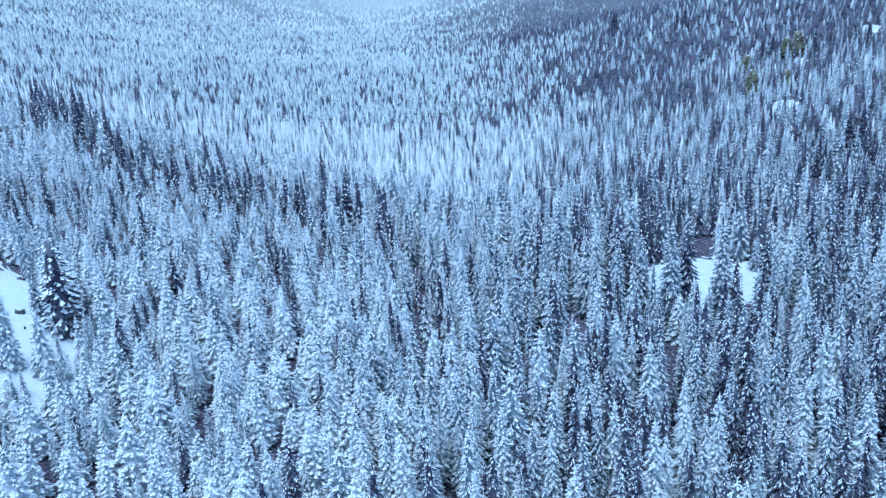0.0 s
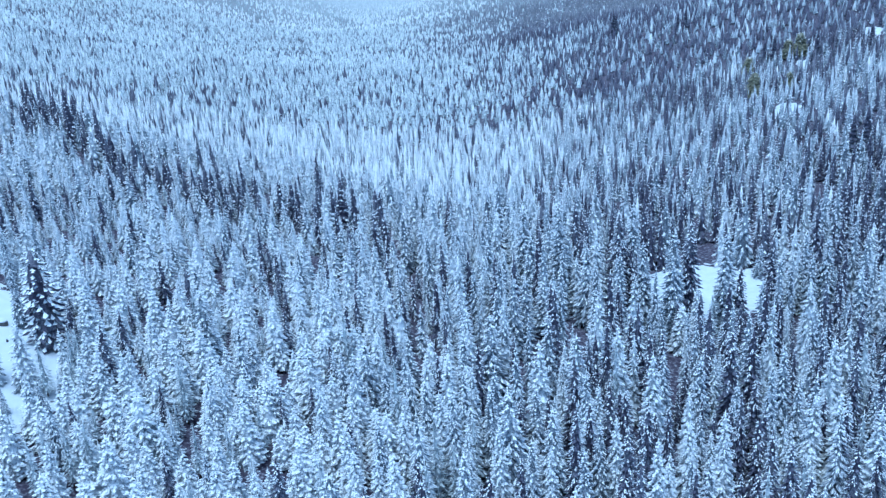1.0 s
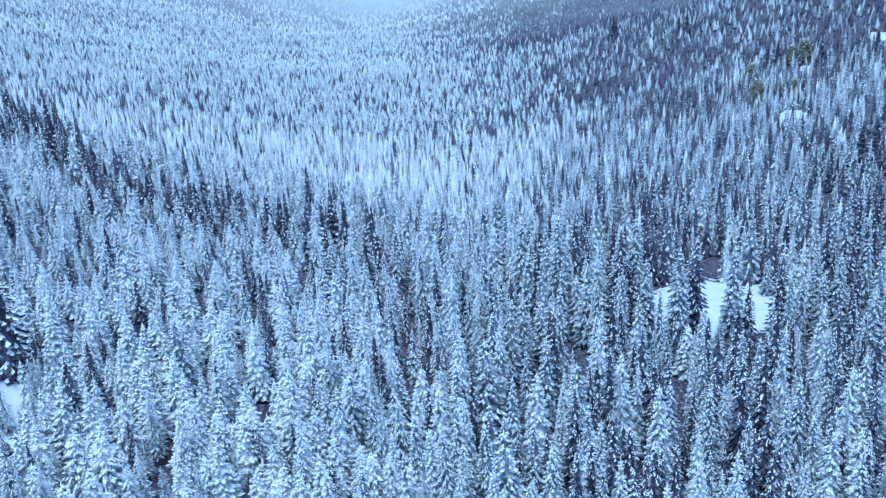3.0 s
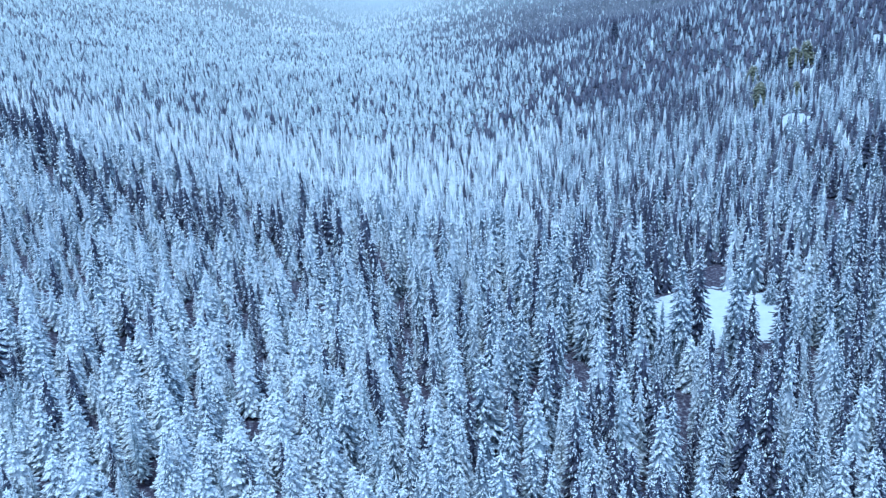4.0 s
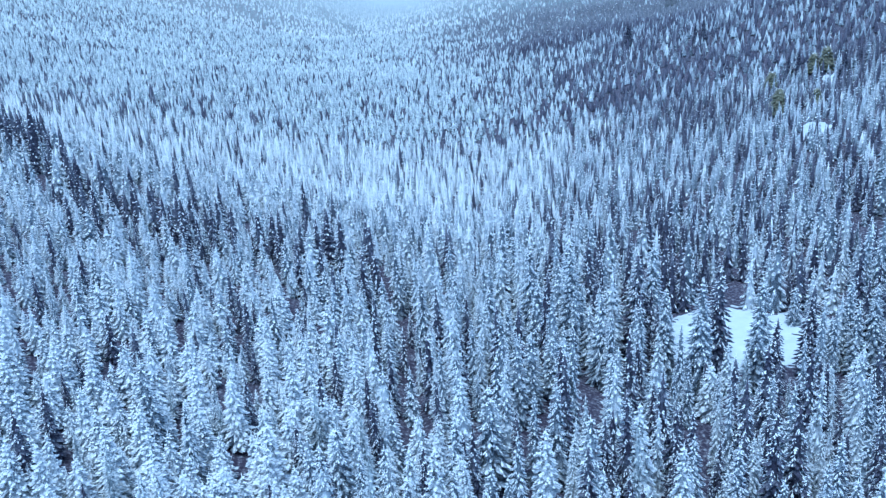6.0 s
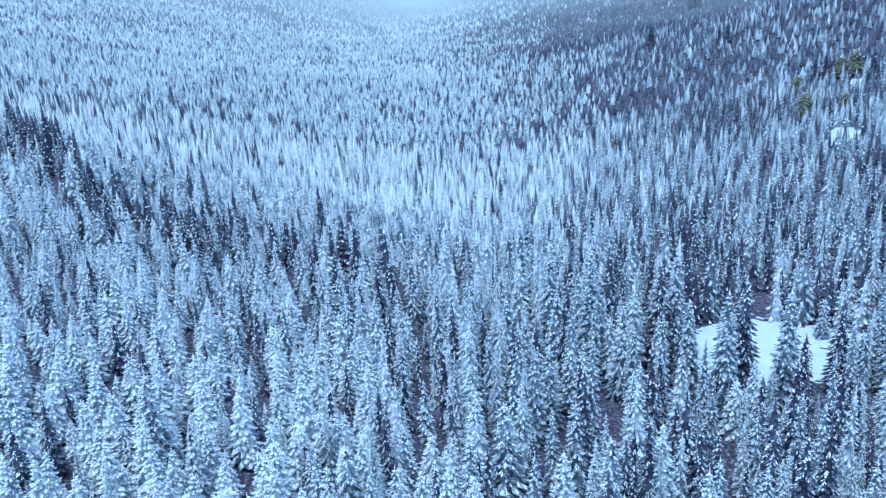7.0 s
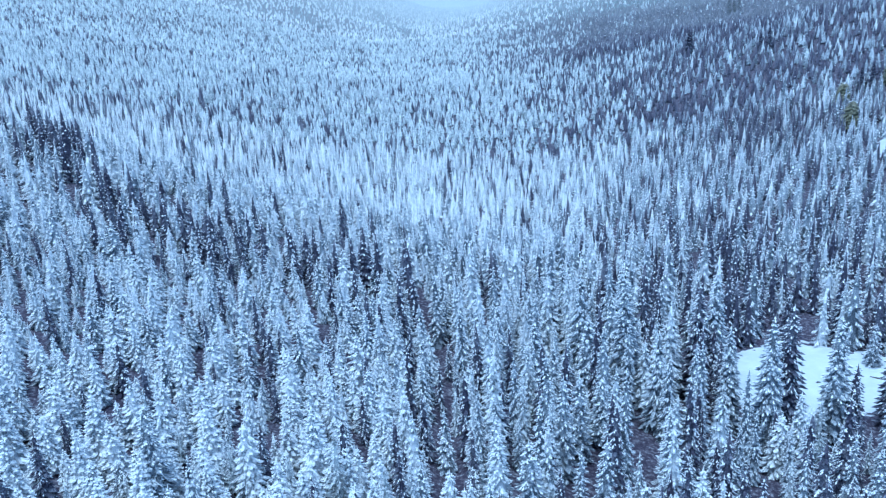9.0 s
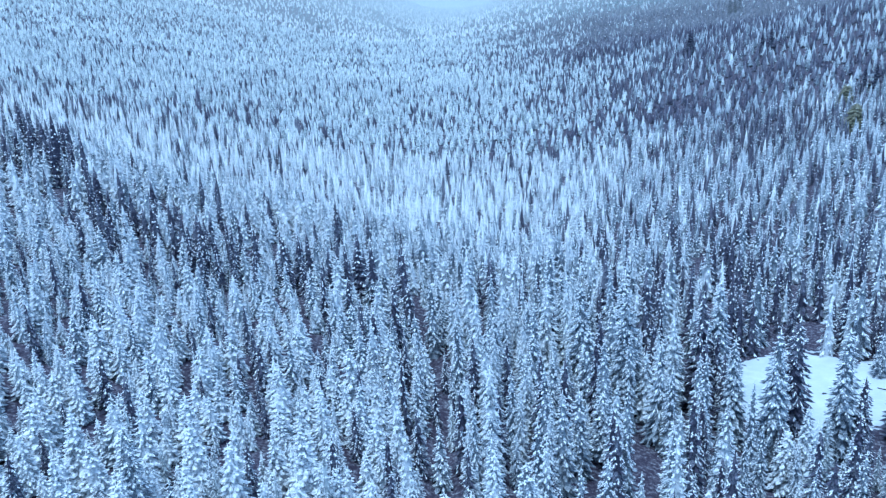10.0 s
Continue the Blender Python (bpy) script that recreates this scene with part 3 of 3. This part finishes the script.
def build_tree(kind, spec, materials, label):
    trunk, needles, load = tree_shape(**spec)
    base = new(kind)
    put_mesh("trunk", trunk[0], trunk[1], [BARK], parent=base, label="dark bark trunk")
    put_mesh("crown", needles[0], needles[1], [materials[0]], parent=base)
    if load[0]:
        tagged(put_mesh("snow_load", load[0], load[1], [materials[1]], parent=base, label="white snow lying on the boughs"), kind="stuff")
    return base


patterns = {}
for kind, k in KINDS.items():
    patterns[kind] = [None] * len(k["shapes"])


def pick(kind, tall):
    """One of the two shapes of a kind that come nearest to that height."""
    rows = KINDS[kind]["shapes"]
    order = sorted(range(len(rows)), key=lambda i: abs(rows[i]["height"] - tall))
    index = order[int(SPOTS.integers(0, min(2, len(order)))) if len(order) > 2 else 0]
    return index, tall / rows[index]["height"]


def plant(kind, index, x, y, size, turn, stout=1.0):
    """The first tree of a shape is built, the others are copies of it."""
    k = KINDS[kind]
    place = Matrix.LocRotScale((x, y, float(ground_height(x, y)) - 0.2), Euler((0, 0, turn)), None)
    if patterns[kind][index] is None:
        ob = patterns[kind][index] = build_tree(kind, k["shapes"][index], k["mats"], k["label"])
        tagged(ob, k["label"], k["category"], k["group"])
        ob.scale = (size * stout, size * stout, size)
        ob.matrix_basis = place @ Matrix.Diagonal((*ob.scale, 1))
    else:
        first = patterns[kind][index]
        ob = copy_thing(first, place)
        ob.scale = (size * stout, size * stout, size)
    return ob


near = scatter(146, 236, 5.8)
mixed = SPOTS.random(len(near))
dark = SPOTS.random(len(near)) < dark_share(near[:, 0], near[:, 1])
counts = {}
overflow = []
for (x, y), m_, d_ in zip(near, mixed, dark):
    if d_:
        kind = "dark_spruce"
    elif x < -26 + 10 * float(waves(x, y, 30, 1.0)) and m_ < 0.62:
        kind = "bushy_spruce"
    elif SPOTS.random() < rime_and_haze_share(x, y):
        kind = "rimed_spruce" if m_ < 0.80 else "larch"
    else:
        kind = "spruce" if m_ < 0.55 else "fir" if m_ < 0.82 else "pine" if m_ < 0.93 else "larch"
    counts[kind] = counts.get(kind, 0) + 1
    if counts[kind] > 300:
        overflow.append((x, y))
        continue
    index, size = pick(kind, 23 * (0.52 + 0.64 * SPOTS.beta(1.3, 1.5)) * float(stature(x, y)))
    plant(kind, index, float(x), float(y), size, float(SPOTS.uniform(0, 6.28)), float(stoutness(x, y) * SPOTS.uniform(0.88, 1.14)))
for x, y, h, kind in HEROES:
    index, size = pick(kind, h)
    plant(kind, index, x, y, size, float(SPOTS.uniform(0, 6.28)), 1.5 if y > 400 else 1.22 if x > 0 else 0.95)

# ---- the forest beyond, growing simpler with distance ----
def two_slots(shape):
    _, needles, load = shape
    return arrays(needles, load)


def zone(shapes_, heavy, dark_count, p, labels, load=SNOW, rime=FROST, green=NEEDLES, dim=DARK_NEEDLES, white=SNOW, thin=SNOW, grown=1.0):
    """A stretch of forest as three stands: snow-laden, rimed (far off: paled for haze), and dark trees."""
    sp = spots_for(p, heavy, dark_count, grown=grown)
    pale = SPOTS.random(len(sp)) < rime_and_haze_share(sp[:, 0], sp[:, 1])
    is_dark = sp[:, 5] >= heavy
    stand("snowy_forest", labels[0], shapes_, sp[~is_dark & ~pale], [green, thin])
    stand("rimed_and_hazed_forest", labels[1], shapes_, sp[~is_dark & pale], [rime, white])
    stand("dark_forest", labels[2], shapes_, sp[is_dark], [dim, load])


MID = [two_slots(tree_shape(seed=s, height=h, radius=r, tiers=18, per_tier=8, snow=sn, droop=d, profile=pf, width=w, finger=fg, full=False, bare=0.02, base_snow=0.40, core=0.52)) for s, h, r, sn, d, pf, w, fg in (
    (51, 24, 3.4, .99, .52, .62, .32, .28), (52, 22, 3.5, .99, .52, .64, .32, .28), (53, 26, 3.4, .98, .52, .62, .32, .28), (54, 22, 4.6, 1.0, .42, .80, .34, .41), (55, 19, 4.4, 1.0, .38, .76, .34, .43),
    (56, 25, 3.2, .56, .55, .60, .36, .26), (57, 22, 3.3, .62, .55, .60, .36, .26))]
p = scatter(236, 360, 6.3)
if overflow:
    p = np.concatenate([p, np.array(overflow)])
MID_TALL = [two_slots(tree_shape(seed=s, height=h, radius=r, tiers=27, per_tier=8, snow=sn, droop=d, profile=pf, width=w, finger=fg, full=False, bare=0.02, base_snow=0.32, core=0.52)) for s, h, r, sn, d, pf, w, fg in (
    (91, 33, 4.2, .99, .52, .62, .32, .29), (92, 30, 4.3, .99, .52, .64, .32, .29), (93, 36, 4.3, .98, .52, .62, .32, .29), (94, 32, 4.7, .99, .46, .60, .32, .30), (95, 28, 4.6, .96, .42, .54, .32, .32),
    (96, 34, 4.1, .56, .55, .58, .36, .27), (97, 31, 4.2, .62, .55, .58, .36, .27))]
tall = stature(p[:, 0], p[:, 1]) > 1.16
zone(MID, 5, 2, p[~tall], ("snow-laden spruce forest on the lower slope", "pale rimed forest on the lower slope", "darker spruces with little snow on the lower slope"))
zone(MID_TALL, 5, 2, p[tall], ("tall snow-laden spruces on the valley floor", "tall pale rimed spruces on the valley floor", "tall darker spruces among the white ones"), grown=1.38)

MID2 = [two_slots(tree_shape(seed=s, height=h, radius=r, tiers=14, per_tier=7, snow=sn, droop=0.55, profile=0.80, width=0.34, finger=0.34, full=False, clumps=1, bare=0.02, base_snow=0.5, core=0.52)) for s, h, r, sn in (
    (61, 20, 3.6, .98), (62, 18, 3.8, .99), (63, 21, 4.1, .98), (64, 17, 4.2, .99), (65, 21, 3.4, .45), (66, 19, 3.5, .52))]
p = scatter(360, 490, 6.2)
zone(MID2, 4, 2, p, ("snow-laden forest about the brow of the slope", "rimed forest about the brow of the slope", "dark spruces scattered about the brow of the slope"), SNOW)

MID3 = [light_shape(s, h, r, 8, 6, sn, width=0.30, foot=0.06, droop=0.42, profile=0.82, core=0.50, slab=0.14) for s, h, r, sn in ((161, 15, 3.4, .62), (162, 13, 3.5, .68), (163, 17, 3.3, .58), (164, 12, 3.4, .68), (165, 16, 3.2, .24), (166, 14, 3.3, .30))]
p = scatter(490, 760, 5.9)
zone(MID3, 4, 2, p, ("snow-laden forest down the middle valley", "rimed forest down the middle valley", "dark spruces scattered over the middle slopes"), FROST)

FAR = [light_shape(s, h, r, 4, 4, sn, width=0.52, foot=0.12, droop=0.52, profile=0.78, core=0.66, slab=0.2) for s, h, r, sn in ((71, 11, 3.2, .66), (72, 9.5, 3.3, .70), (73, 13, 3.1, .60), (74, 10, 3.3, .70), (75, 13, 3.1, .20), (76, 12, 3.2, .26))]
p = scatter(760, 1400, 7.0)
# From here on the pale bough colours stand in for haze.
zone(FAR, 4, 2, p, ("white forest on the far valley floor", "forest with haze-pale boughs on the far valley floor", "dark trees on the far valley sides"), FROST, RIME_AND_HAZE, NEEDLES, DARK_NEEDLES, HAZED_SNOW, RIME_AND_HAZE)

FAR2 = [light_shape(s, h, r, 2, 3, sn, width=0.70, foot=0.15, droop=0.8, profile=0.80, core=0.74) for s, h, r, sn in ((81, 11, 3.9, .62), (82, 10, 4.0, .68), (83, 13, 3.8, .56), (84, 10.5, 3.9, .68), (85, 12, 3.8, .28), (86, 11, 3.8, .35))]
p = scatter(1400, 2150, 8.8)
zone(FAR2, 4, 2, p, ("snowy forest towards the head of the valley", "forest with haze-pale boughs towards the head of the valley", "dark trees near the head of the valley"), FROST, RIME_AND_HAZE, NEEDLES, DARK_NEEDLES, HAZED_SNOW, RIME_AND_HAZE)
p = scatter(2150, 2970, 11.5)
zone(FAR2, 4, 2, p, ("snowy forest at the misty head of the valley", "white forest with haze-pale boughs at the misty head of the valley", "grey trees at the misty head of the valley"), FROST, FROST, RIME_AND_HAZE, SPRUCE_NEEDLES, HAZED_SNOW, HAZED_SNOW)

# young trees fill the gaps up the western slope
p = scatter(150, 350, 9.0)
p = p[p[:, 0] < -5 - 0.05 * p[:, 1]]
sp = spots_for(p, 4, 2, 0.42, 0.75)
stand("young_forest", "young snow-covered spruces filling the gaps of the forest", MID2, sp, [FROST, SNOW])

# the forest goes on under and behind the flight
gx_, gy_ = np.meshgrid(np.arange(-64, 78, 5.2), np.arange(-40, 146, 5.2))
p = np.stack([gx_.ravel(), gy_.ravel()], 1)
p += SPOTS.uniform(-0.46, 0.46, p.shape) * 5.2
p = p[SPOTS.random(len(p)) < 0.95]
zone(MID3, 4, 2, p, ("dense snow-laden forest at the mouth of the valley", "rimed forest at the mouth of the valley", "dark spruces at the mouth of the valley"))
p = SPOTS.uniform((-170, -130), (190, 146), (1500, 2))
p = p[~in_clearing(p[:, 0], p[:, 1], 1.0) & ((p[:, 0] < -67) | (p[:, 0] > 80) | (p[:, 1] < -43))]
zone(FAR, 4, 2, p, ("snow-laden forest beside the flight", "rimed forest beside the flight", "dark spruces beside the flight"))

# ---- small things on the clearings and under the trees ----
def tube(points, radii, sides=7):
    """A bent round stem through the points."""
    v, f = [], []
    for k, (q, r) in enumerate(zip(points, radii)):
        q = Vector(q)
        ahead = (Vector(points[min(k + 1, len(points) - 1)]) - Vector(points[max(k - 1, 0)])).normalized()
        u = ahead.orthogonal().normalized()
        w_ = ahead.cross(u)
        for n in range(sides):
            a = 2 * math.pi * n / sides
            v.append(tuple(q + r * (math.cos(a) * u + math.sin(a) * w_)))
    for k in range(len(points) - 1):
        for n in range(sides):
            f.append((k * sides + n, k * sides + (n + 1) % sides, (k + 1) * sides + (n + 1) % sides, (k + 1) * sides + n))
    return v, f


def dead_tree(x, y, height, lean, turn, label):
    base = new("dead_tree")
    base.matrix_world = Matrix.LocRotScale((x, y, float(ground_height(x, y)) - 0.3), Euler((0, radians(lean), turn)), None)
    v, f = tube([(0, 0, 0), (0.05, 0.02, height * 0.4), (0.0, 0.08, height * 0.75), (0.06, 0.0, height)], [0.22, 0.17, 0.11, 0.03])
    put_mesh("trunk", v, f, [DEAD_WOOD], parent=base)
    rng = random.Random(int(x * 7 + y))
    for k in range(9):
        z = height * rng.uniform(0.35, 0.95)
        a = rng.uniform(0, 6.28)
        length = rng.uniform(0.6, 1.7) * (1.2 - z / height)
        v, f = tube([(0, 0, z), (math.cos(a) * length * 0.6, math.sin(a) * length * 0.6, z + 0.05), (math.cos(a) * length, math.sin(a) * length, z - 0.12)], [0.05, 0.035, 0.012], 5)
        put_mesh("branch_stub", v, f, [DEAD_WOOD], parent=base)
    return tagged(base, label, "tree", "dead trees under the spruces")


dead_tree(46.4, 237, 13, 2, 0.4, "bare dead tree trunk standing in a forest gap")
dead_tree(68.6, 241, 14, 1, 2.1, "bare dead tree trunk standing in a forest gap")
dead_tree(66.1, 239, 11, 24, 2.6, "thin dead tree leaning in a forest gap")


def lump(name, x, y, size, flat, mat, seed, lift=0.0, parent=None):
    """A rough rounded mass."""
    bm = bmesh.new()
    bmesh.ops.create_icosphere(bm, subdivisions=3, radius=1.0)
    for vert in bm.verts:
        n = noise.noise(vert.co * 1.4 + Vector((seed, 0, 0))) * 0.35 + noise.noise(vert.co * 3.5 + Vector((0, seed, 0))) * 0.12
        vert.co *= 1 + n
        vert.co.x *= size * 1.25
        vert.co.y *= size
        vert.co.z *= size * flat
    me = bpy.data.meshes.new(name)
    bm.to_mesh(me)
    bm.free()
    me.materials.append(mat)
    ob = new(name, me)
    if parent is None:
        ob.location = (x, y, float(ground_height(x, y)) + 0.75 + size * flat * 0.45 + lift)
    else:
        ob.parent, ob.location = parent, (0.15, -0.1, lift)
    return ob


boulder = tagged(lump("boulder", -123.5, 222, 1.25, 0.8, STONE, 3.0), "dark boulder with a cap of snow on the clearing", "boulder")
tagged(lump("snow_cap", 0, 0, 0.95, 0.40, FIELD, 8.0, 0.72, boulder), "white snow cap")
for x, y, r_ in ((-117.8, 203, 0.5), (-112.9, 196, 0.4)):
    tagged(lump("shrub", x, y, r_, 0.9, DARK_NEEDLES, x), "small dark shrub poking out of the snow", "shrub", "shrubs on the snow")


def fallen_log(x, y, length, turn, label):
    base = new("fallen_log")
    base.matrix_world = Matrix.LocRotScale((x, y, float(ground_height(x, y)) + 0.95), Euler((0, radians(4), turn)), None)
    v, f = tube([(-length / 2, 0, 0), (0, 0.1, 0.05), (length / 2, 0, 0)], [0.28, 0.24, 0.15], 8)
    put_mesh("stem", v, f, [BARK], parent=base)
    v, f = tube([(-length * 0.35, 0, 0.2), (0, 0.1, 0.24), (length * 0.4, 0, 0.16)], [0.12, 0.16, 0.08], 7)
    put_mesh("snow_strip", v, f, [FIELD], parent=base, label="white snow lying along the log")
    return tagged(base, label, "log", "logs on the snow")


fallen_log(128, 342, 4.0, 2.5, "dark fallen branch half sunk in the snow")
